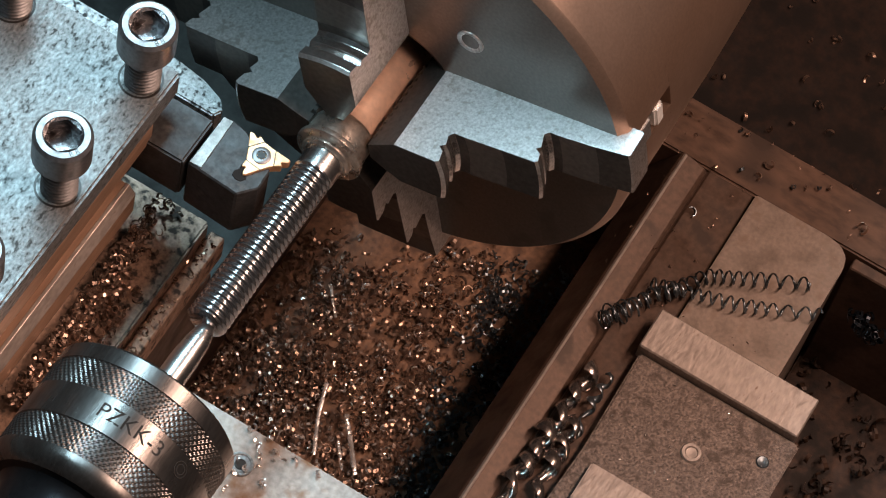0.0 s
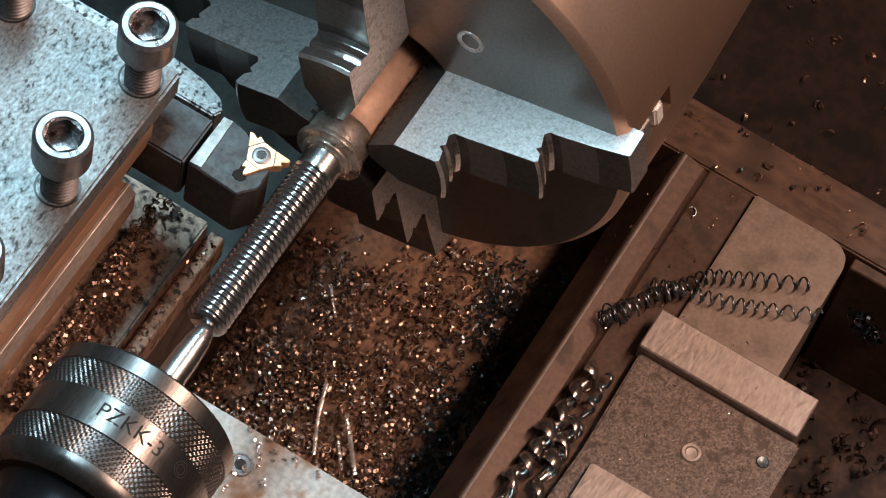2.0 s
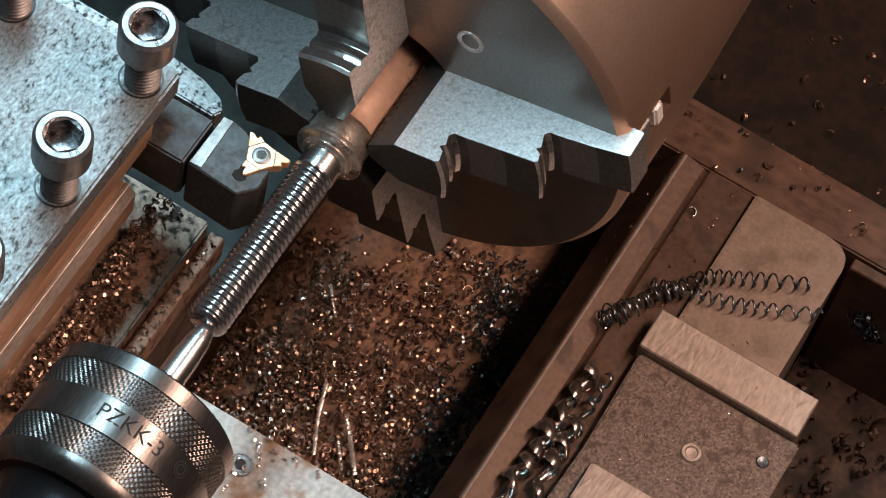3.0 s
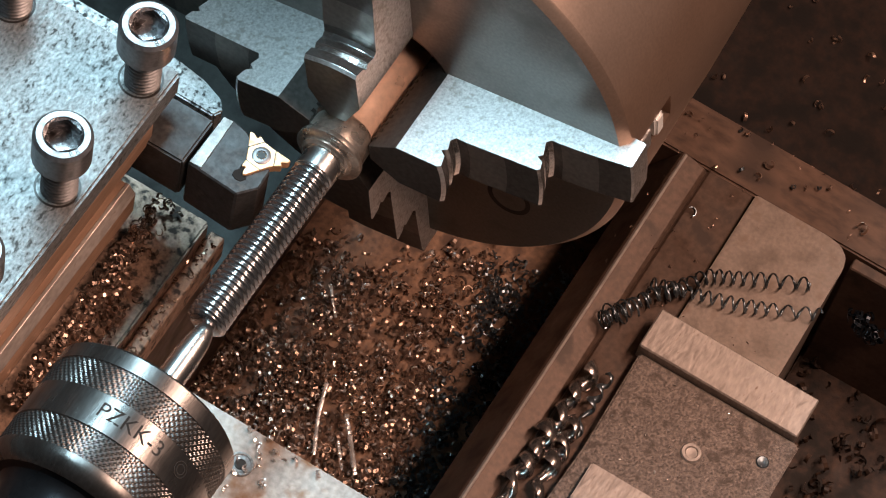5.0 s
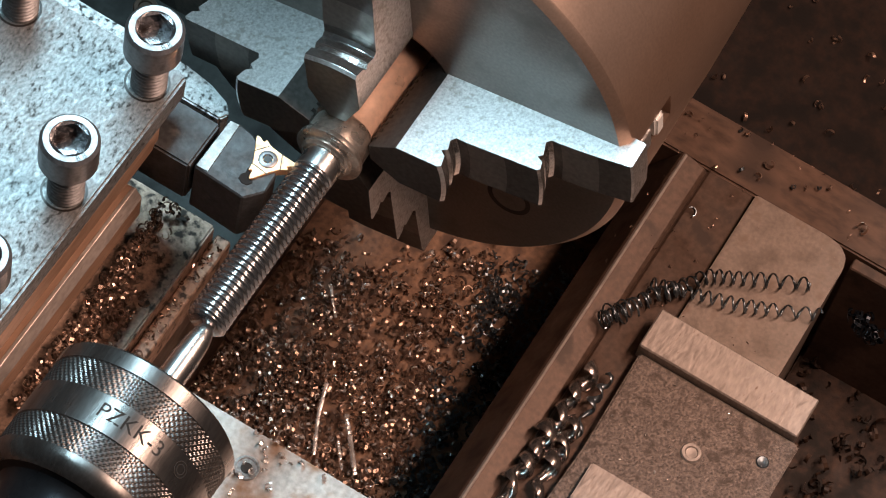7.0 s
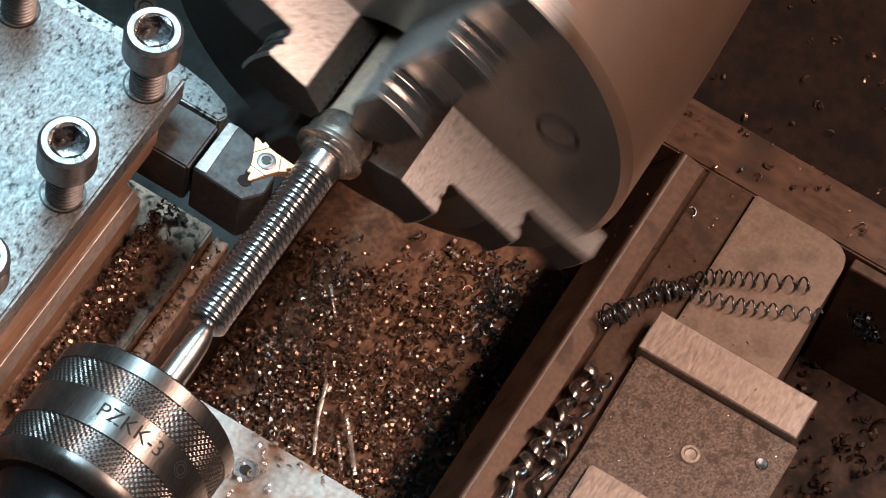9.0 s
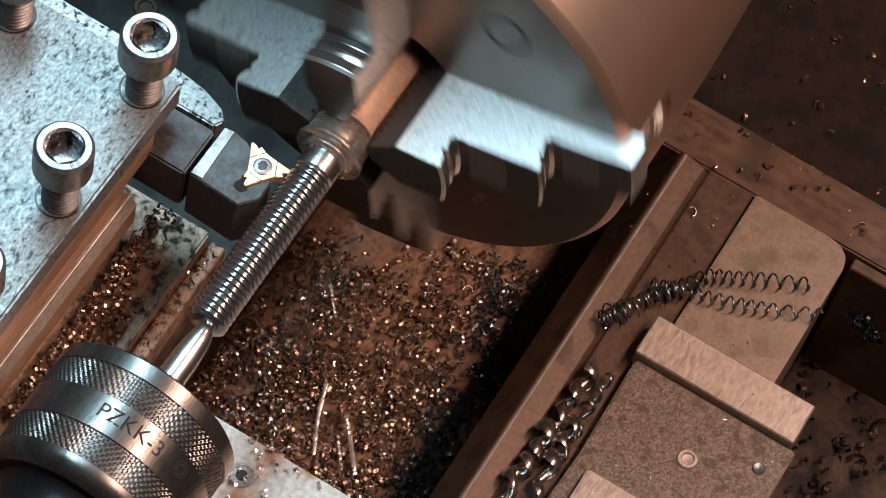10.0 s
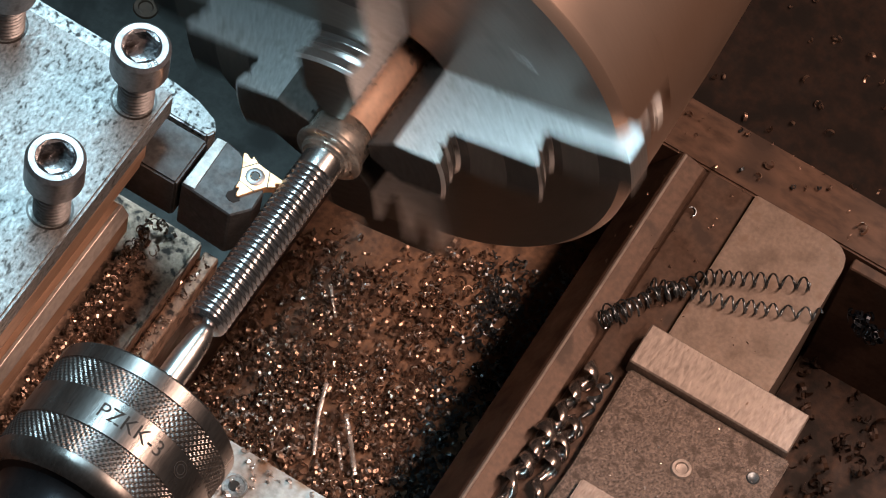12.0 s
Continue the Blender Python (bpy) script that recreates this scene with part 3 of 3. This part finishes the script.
CROSS, COMPOUND = slides()


def saddle():
    s = thing("saddle", 0, -130, -158.5, "rough brown cast saddle riding on the bed ways", "saddle")
    oy, oz = 130, 158.5
    part("casting", prism([(43.2, -97 + oy), (43.2, -161 + oy), (-420, -161 + oy), (-420, -60 + oy), (-80, -60 + oy), (-40, -96 + oy), (0, -98 + oy)], -158.4 + oz, -153.5 + oz, "z", 0.8),
         CASTING, s, "rough oily brown casting")
    part("wiper_strip", box(43.5, 60.8, -158.8 + oy, -95.5 + oy, -158.4 + oz, -150 + oz, 0.5), STRIP, s, "pale machined wiper strip")
    part("machined_pad", box(-420, -5, -260 + oy, -103.5 + oy, -153.4 + oz, -150 + oz, 0.6), STRIP, s, "pale machined pad")
    part("round_plug", upright([(0, 0), (0.3, 1.6), (0.3, 2.0), (0.8, 2.4), (0.8, 3.4), (0.2, 3.9)], 19, -130.4 + oy, -153.5 + oz, 28, False), STRIP, s, "round oil plug", smooth=True)
    part("small_screw", upright([(0, 0), (0.3, 1.1), (0.5, 2.0), (0.1, 2.4)], 30, -152.8 + oy, -153.5 + oz, 20, False), CHIP_BLUE_SHADE, s, smooth=True)
    return s


SADDLE = saddle()


# ---- swarf ----
def curl(verts, faces, at, turn, radius, width, sweep, rise=0.0, thick=0.12, seg=6):
    """One curled chip: a bent strip with thickness."""
    base = len(verts)
    for i in range(seg + 1):
        a = sweep * i / seg
        for r in (radius, radius - thick):
            for h in (-width / 2, width / 2):
                p = turn @ Vector((r * math.cos(a), r * math.sin(a), h + rise * a))
                verts.append((at[0] + p.x, at[1] + p.y, at[2] + p.z))
    for i in range(seg):
        a, b = base + 4 * i, base + 4 * i + 4
        faces += [(a, a + 1, b + 1, b), (a + 2, b + 2, b + 3, a + 3), (a, b, b + 2, a + 2), (a + 1, a + 3, b + 3, b + 1)]
    faces += [(base, base + 2, base + 3, base + 1), (base + 4 * seg, base + 4 * seg + 1, base + 4 * seg + 3, base + 4 * seg + 2)]


def heap(name, spots, mat, label, seed, size=(0.8, 1.9)):
    rnd = random.Random(seed)
    verts, faces = [], []
    for x, y, z in spots:
        turn = Euler((rnd.uniform(0, 6.3), rnd.uniform(0, 6.3), rnd.uniform(0, 6.3))).to_matrix()
        curl(verts, faces, (x, y, z), turn, rnd.uniform(*size), rnd.uniform(0.45, 0.8) * size[1] * 0.75, rnd.uniform(1.8, 5.6), rnd.uniform(0.02, 0.25), 0.18, 7)
    me = bpy.data.meshes.new(name)
    me.from_pydata([(x / 1000, y / 1000, z / 1000) for x, y, z in verts], [], faces)
    me.materials.append(mat)
    ob = new(name, me)
    ob.location = (0, 0, AXIS)
    return tagged(ob, label, "metal chips", kind="stuff")


def chips():
    rnd = random.Random(5)
    floor_spots, shade_spots = [], []
    while len(floor_spots) < 3300:
        x, y = rnd.uniform(-60, 112), rnd.uniform(-58, 39.5)
        dense = 0.75 * noise.noise(Vector((x / 22, y / 22, 3))) + 0.62 - (0.0105 if y > -8 else 0.005) * (x - 18)
        if rnd.random() < dense:
            # inside the rear rail's shadow edge the shade is put into darker, bluish chips
            (shade_spots if y < -36 + 0.16 * (x - 20) + rnd.uniform(-6, 5) else floor_spots).append((x, y, -231 + rnd.uniform(0, 2.6)))
    heap("chip_pile", floor_spots, CHIP, "heap of small curled brown steel chips", 1, (1.0, 2.2))
    heap("blued_chip_pile", shade_spots, CHIP_BLUE_SHADE, "heap of small curled steel chips coloured dark and bluish for the rail's shade", 2, (1.0, 2.0))
    # the pile's glints, painted as paler chips on top
    glints = [(x, y, z + 0.8) for x, y, z in rnd.sample(floor_spots, 520)]
    heap("bright_chips", glints, CHIP_BRIGHT, "paler curled chips strewn over the pile as painted glints", 11, (0.8, 1.7))
    heap("ledge_swarf", [(116 + rnd.gauss(0, 1.6), -160 + 5 * u + rnd.gauss(0, 1.2), -184 + 4 * u + rnd.gauss(0, 1.2)) for u in (rnd.uniform(-1, 1) for _ in range(46))], CHIP_DARK, "tangled dark blued swarf hanging on the casting ledge", 13, (1.2, 2.8))
    sludge = []
    while len(sludge) < 520:
        x, y = rnd.uniform(10, 125), rnd.uniform(-260, -144)
        if noise.noise(Vector((x / 14, y / 14, 8))) + 0.25 > rnd.random():
            sludge.append((x, y, -235 + rnd.uniform(0, 4)))
    heap("rusty_swarf", sludge, RUST, "rusty matted swarf lying behind the bed ways", 15, (1.0, 3.2))
    ledge = []
    while len(ledge) < 620:
        x = rnd.uniform(-140, -55)
        if x > -68 and rnd.random() < 0.7:
            continue
        y = 47.5 - abs(rnd.gauss(0, 3.2 if x > -85 else 6))
        if y < 31.5:
            continue
        ledge.append((x, y, -49.6 + rnd.uniform(0, 2.6) + max(0, (y - 38) * 0.35)))
    a = heap("slide_chips", ledge, CHIP, "brown steel chips heaped on the slide", 3, (0.9, 1.9))
    b = heap("gib_chips", [(rnd.uniform(-110, -52), rnd.uniform(26, 30), -57.6 + rnd.uniform(0, 0.8)) for _ in range(70)], CHIP, "fine chips on the slide ledge", 4, (0.5, 1.0))
    c = heap("cross_slide_chips", [(-100.1, -19.3, -69), (-96.5, -21.4, -69), (-98.6, -31.7, -69), (-103, -22, -69), (-99, -25, -69), (-112, -15, -69), (-118, -19, -69), (-97, -14, -69), (-101, -28.5, -69.2),
                                   (-107, -23.5, -69.2), (-98, -40, -69.2), (-120, -33, -69.2), (-99.7, -17.4, -68.6), (-101.6, -21.4, -68.6), (-110.2, -28, -68.6), (-111.4, -28.6, -68.4), (-113.1, -18, -69), (-100.3, -26.8, -69), (-95.9, -14.7, -69), (-108.8, -20.4, -68.6), (-107, -16.5, -68.8)], CHIP_BRIGHT, "few bright chips on the cross slide", 6, (0.8, 1.9))
    d = heap("saddle_specks", [(rnd.uniform(-30, 42), rnd.uniform(-158, -100), -152.9) for _ in range(46)], CHIP_BRIGHT, "bright metal specks on the saddle", 8, (0.3, 0.6))
    heap("tray_chips", [(rnd.uniform(150, 420), rnd.uniform(-260, -40), -329 + rnd.uniform(0, 1.5)) for _ in range(160)], CHIP, "scattered dull chips in the tray", 7, (1.0, 2.4))
    heap("bed_specks", [(rnd.uniform(60, 150), rnd.uniform(-140, -66), -159.3) for _ in range(60)], CHIP, "fine specks on the bed ways", 9, (0.3, 0.7))
    return [a, b, c], [d]


CARRIED_CHIPS, SADDLE_CHIPS = chips()


def smooth_path(points, t):
    """A point on a smooth line through points, t from 0 to 1."""
    n = len(points) - 1
    i = min(n - 1, int(t * n))
    u = t * n - i
    p = [Vector(points[max(0, min(n, i + k))]) for k in (-1, 0, 1, 2)]
    return 0.5 * ((2 * p[1]) + (p[2] - p[0]) * u + (2 * p[0] - 5 * p[1] + 4 * p[2] - p[3]) * u * u + (3 * p[1] - p[0] - 3 * p[2] + p[3]) * u ** 3)


def tube(path, radius, sides=6, flat=1.0, wobble=0.0, seed=0):
    """A thin closed tube along a list of points, flattened by flat."""
    rnd = random.Random(seed)
    bm = bmesh.new()
    rows = []
    for i, p in enumerate(path):
        d = (path[min(i + 1, len(path) - 1)] - path[max(i - 1, 0)]).normalized()
        u = d.cross(Vector((0, 0, 1)))
        u = u.normalized() if u.length > 1e-4 else Vector((1, 0, 0))
        w = u.cross(d)
        q = radius * (1 + rnd.uniform(-wobble, wobble))
        rows.append([bm.verts.new(p + u * (q * math.cos(2 * math.pi * k / sides)) + w * (q * flat * math.sin(2 * math.pi * k / sides))) for k in range(sides)])
    for a, b in zip(rows, rows[1:]):
        for k in range(sides):
            bm.faces.new((a[k], a[(k + 1) % sides], b[(k + 1) % sides], b[k]))
    bm.faces.new(rows[0])
    bm.faces.new(rows[-1])
    return bm


def coil(points, radius, pitch, wire, seed, loose=0.15):
    """A spring-like chip wound round a line; pitch in millimetres a turn."""
    rnd = random.Random(seed)
    length = sum((Vector(b) - Vector(a)).length for a, b in zip(points, points[1:]))
    turns = length / pitch
    steps = int(turns * 14)
    path = []
    for i in range(steps + 1):
        t = i / steps
        p, q = smooth_path(points, t), smooth_path(points, min(1, t + 0.01)) - smooth_path(points, max(0, t - 0.01))
        d = q.normalized()
        u = d.cross(Vector((0, 0, 1))).normalized()
        w = u.cross(d)
        a = -2 * math.pi * turns * t + loose * math.sin(9 * t + seed)
        r = radius * (1 + loose * 0.6 * math.sin(17 * t + seed))
        path.append(p + u * (r * math.cos(a)) + w * (r * math.sin(a)))
    return tube(path, wire, 6, 0.6)


def ribbon(points, radius, pitch, width, seed):
    """A thick shiny ribbon chip twisted into overlapping leaves."""
    rnd = random.Random(seed)
    length = sum((Vector(b) - Vector(a)).length for a, b in zip(points, points[1:]))
    turns = length / pitch
    steps = int(turns * 16)
    bm = bmesh.new()
    rows = []
    for i in range(steps + 1):
        t = i / steps
        p = smooth_path(points, t)
        d = (smooth_path(points, min(1, t + 0.01)) - smooth_path(points, max(0, t - 0.01))).normalized()
        u = d.cross(Vector((0, 0, 1))).normalized()
        w = u.cross(d)
        a = 2 * math.pi * turns * t + 0.9 * math.sin(7.1 * t + seed) + 0.45 * math.sin(23 * t + 2 * seed)
        r = radius * (1 + 0.24 * math.sin(2.3 * a / 6.28 + seed) + 0.12 * math.sin(31 * t))
        mid = p + u * (r * math.cos(a)) + w * (0.8 * r * math.sin(a))
        out = (u * math.cos(a) + w * math.sin(a))
        half = width * (0.46 + 0.10 * math.sin(1.7 * a + seed) + 0.06 * math.sin(41 * t + seed))
        lean = d * 0.9 + out * 0.35
        cut = [(v, bow) for v in (-1, -0.5, 0, 0.5, 1) for bow in (0.3 * half * (1 - v * v),)]
        rows.append([bm.verts.new(mid + lean * v * half + out * bow) for v, bow in cut] + [bm.verts.new(mid + lean * v * half + out * (bow - 0.35)) for v, bow in reversed(cut)])
    k = len(rows[0])
    for a, b in zip(rows, rows[1:]):
        for i in range(k):
            bm.faces.new((a[i], a[(i + 1) % k], b[(i + 1) % k], b[i]))
    bm.faces.new(rows[0])
    bm.faces.new(rows[-1])
    return bm


def loose_swarf():
    a = link_mesh("spring_chip", coil([(69.8, -86.9, -156), (74.6, -95.9, -155.6), (84.0, -102.4, -155.6), (89.7, -111.0, -155.6), (95.7, -121.7, -155.6), (103.4, -135.3, -155.6)],
                                      2.5, 3.9, 0.42, 1), CHIP_BLUE_SHADE, smooth=True, angle=80)
    tagged(a, "dark blued spring-like chip lying on the bed way", "metal chip", "spring chips")
    b = link_mesh("spring_chip", coil([(47.9, -80.0, -154), (54.7, -83.6, -154.5), (65.8, -89.1, -156), (73.6, -96.4, -156.2), (77.4, -105.9, -156.2), (81.4, -117.6, -156.2), (86.8, -128.6, -156.2), (94.6, -143.7, -156.0)],
                                      2.3, 3.8, 0.42, 2), CHIP_BLUE_SHADE, smooth=True, angle=80)
    tagged(b, "dark blued spring-like chip trailing across the bed rail", "metal chip", "spring chips")
    c = link_mesh("spring_chip", coil([(47.4, -79.0, -155), (52.7, -82.6, -155), (58, -86.1, -155.6)], 3.7, 2.6, 0.42, 3, 0.4), CHIP_BLUE_SHADE, smooth=True, angle=80)
    tagged(c, "tightly wound dark chip on the rail", "metal chip", "spring chips")
    d = link_mesh("spring_chip", coil([(62, -86.5, -156), (70, -93, -155.5), (76, -98, -156)], 2.9, 3.2, 0.42, 4, 0.5), CHIP_BLUE_SHADE, smooth=True, angle=80)
    tagged(d, "tangled dark chip on the rail", "metal chip", "spring chips")
    for pts, r, pitch, width, seed, words in (
            ([(29, -85.4, -156.4), (12.5, -85.4, -156.4), (-2.3, -84.7, -156.4), (-15.4, -84.2, -156.4), (-36, -83.4, -156.4)], 2.6, 9.0, 7.0, 1, "thick bright ribbon chip rolled up along the rail"),
            ([(8, -91.0, -156.2), (-6.2, -91.2, -156.2), (-26.0, -92.4, -156.2)], 2.6, 9.0, 6.6, 3, "short bright rolled ribbon chip beside the saddle")):
        tagged(link_mesh("ribbon_chip", ribbon(pts, r, pitch, width, seed), RIBBON, smooth=True, angle=50), words, "metal chip", "ribbon chips")
    fine = ribbon([(30.5, -93.0, -156), (19.3, -91.9, -156), (3.0, -93.4, -156)], 1.8, 7.2, 2.6, 3)
    tagged(link_mesh("ribbon_chip", fine, CHIP_BLUE_SHADE, smooth=True, angle=50), "blued twisted ribbon chip beside the saddle", "metal chip", "ribbon chips")
    # long straight chips on the floor between the rails
    for pts, r, seed in (([(6, -0.6, -226.5), (-7, -5, -226.8), (-21, -11.6, -227)], 0.85, 5), ([(-1, -13.2, -226.5), (-9, -20, -227), (-19.5, -28.2, -227)], 0.95, 6),
                         ([(-11, -16, -228), (-20, -23, -228)], 0.7, 7), ([(42, 19, -228), (37, 15.5, -227.6), (32, 11, -228)], 0.55, 8)):
        path = [smooth_path(pts, k / 26) + Vector((0, 0, 0.25 * (k % 2))) for k in range(27)]
        tagged(link_mesh("long_chip", tube(path, r, 7, 0.7, 0.22, seed), CHIP_BRIGHT, smooth=True, angle=40), "long rope-like bright chip among the small ones", "metal chip", "long chips")
    rnd = random.Random(12)
    for k, (x, y, z, r) in enumerate(((105.9, -84.9, -159, 2.3), (141.2, -99.5, -159.8, 2.2), (136.5, -140.4, -159.8, 2.6), (138.0, -111.4, -160, 1.2), (145.3, -123.0, -160, 1.2),
                                      (142.5, -65.1, -160, 1.6), (148.1, -83.6, -160, 1.3), (128.2, -83.4, -160, 1.2), (140, -115, -160, 1.1), (143, -119, -160, 1.0), (134, -98.3, -160, 1.6), (147.5, -87, -160, 1.2), (133, -92, -160, 1.4))):
        verts, faces = [], []
        curl(verts, faces, (0, 0, 0), Euler((rnd.uniform(-1.1, 1.1), rnd.uniform(-1.1, 1.1), rnd.uniform(0, 6))).to_matrix(), 0.8 * r, r * 0.75, rnd.uniform(3.0, 5.4), 0.15, 0.3, 10)
        me = bpy.data.meshes.new("curled_chip")
        me.from_pydata([(a / 1000, b / 1000, c / 1000) for a, b, c in verts], [], faces)
        me.materials.append(CHIP if k % 3 else CHIP_BLUE_SHADE)
        ob = new("curled_chip", me)
        ob.location = P(x, y, z + r * 0.3)
        tagged(ob, "small dull curled chip on the bed", "metal chip", "curled chips on the bed")


loose_swarf()


# ---- motion ----
def motions():
    spin = [(0, 164.0), (3.4, 164.0), (3.6, 157.0), (3.9, 133.0), (4.2, 105.0), (4.5, 83.0), (4.7, 77.4), (7.9, 77.4), (8.0, 66.0), (8.1, 34.0), (8.2, -6.0), (8.8, -248.0), (8.9, -279.4), (9.0, -332.0),
            (9.1, -358.0), (9.2, -412.0), (9.3, -443.0), (9.4, -486.4), (9.5, -526.2), (9.6, -569.0), (9.7, -607.2), (9.8, -652.0), (9.9, -690.1), (10.0, -733.8), (10.1, -771.0), (10.2, -815.0),
            (10.3, -846.0), (10.4, -897.0), (10.5, -928.0), (10.6, -974.0), (10.7, -1011.5), (10.8, -1060.0), (10.9, -1096.0), (11.0, -1139.0), (11.1, -1174.3), (11.5, -1330.9), (11.6, -1382.0), (11.7, -1418.0),
            (11.8, -1465.0), (11.9, -1500.2), (12.0, -1546.5)]

    def angle(t):
        for (a, va), (b, vb) in zip(spin, spin[1:]):
            if t <= b:
                return va + (vb - va) * (t - a) / (b - a)
        return spin[-1][1]

    times = [0, 3.4, 3.6, 3.9, 4.2, 4.5, 4.7, 6.0, 7.0, 7.9] + [7.9 + k / 30 for k in range(1, 124)]
    turning = [(t, angle(t)) for t in times]
    for ob in (CHUCK_THING, WORK):
        base = ob.matrix_world.translation.copy()
        walk(ob, [(t, Matrix.Translation(base) @ Matrix.Rotation(radians(a), 4, "X")) for t, a in turning])
    walk(LIVE_POINT, [(t, Matrix.Rotation(radians(a), 4, "X")) for t, a in turning])

    feed = [(0, 0), (8.5, 0), (8.67, -0.1), (8.8, -0.3), (9.0, -0.75), (9.5, -1.83), (10.0, -2.92), (10.5, -4.0), (11.0, -5.09), (11.5, -6.17), (12.0, -7.26)]
    infeed = [(0, 0), (5.0, 0), (5.1, -0.3), (5.5, -1.35), (6.0, -1.65), (6.5, -2.15), (6.8, -2.25), (8.5, -2.25), (12.0, -2.25)]

    def at(rows, t):
        for (a, va), (b, vb) in zip(rows, rows[1:]):
            if t <= b:
                return va + (vb - va) * (t - a) / (b - a)
        return rows[-1][1]

    times = sorted({t for t, _ in feed} | {t for t, _ in infeed})
    for ob in (POST, HOLDER, INSERT, CROSS, COMPOUND, *CARRIED_CHIPS):
        base = ob.location.copy()
        walk(ob, [(t, Matrix.Translation(base + Vector((at(feed, t), at(infeed, t), 0)) / 1000)) for t in times])
    for ob in (SADDLE, *SADDLE_CHIPS):
        base = ob.location.copy()
        walk(ob, [(t, Matrix.Translation(base + Vector((v, 0, 0)) / 1000)) for t, v in feed])


motions()
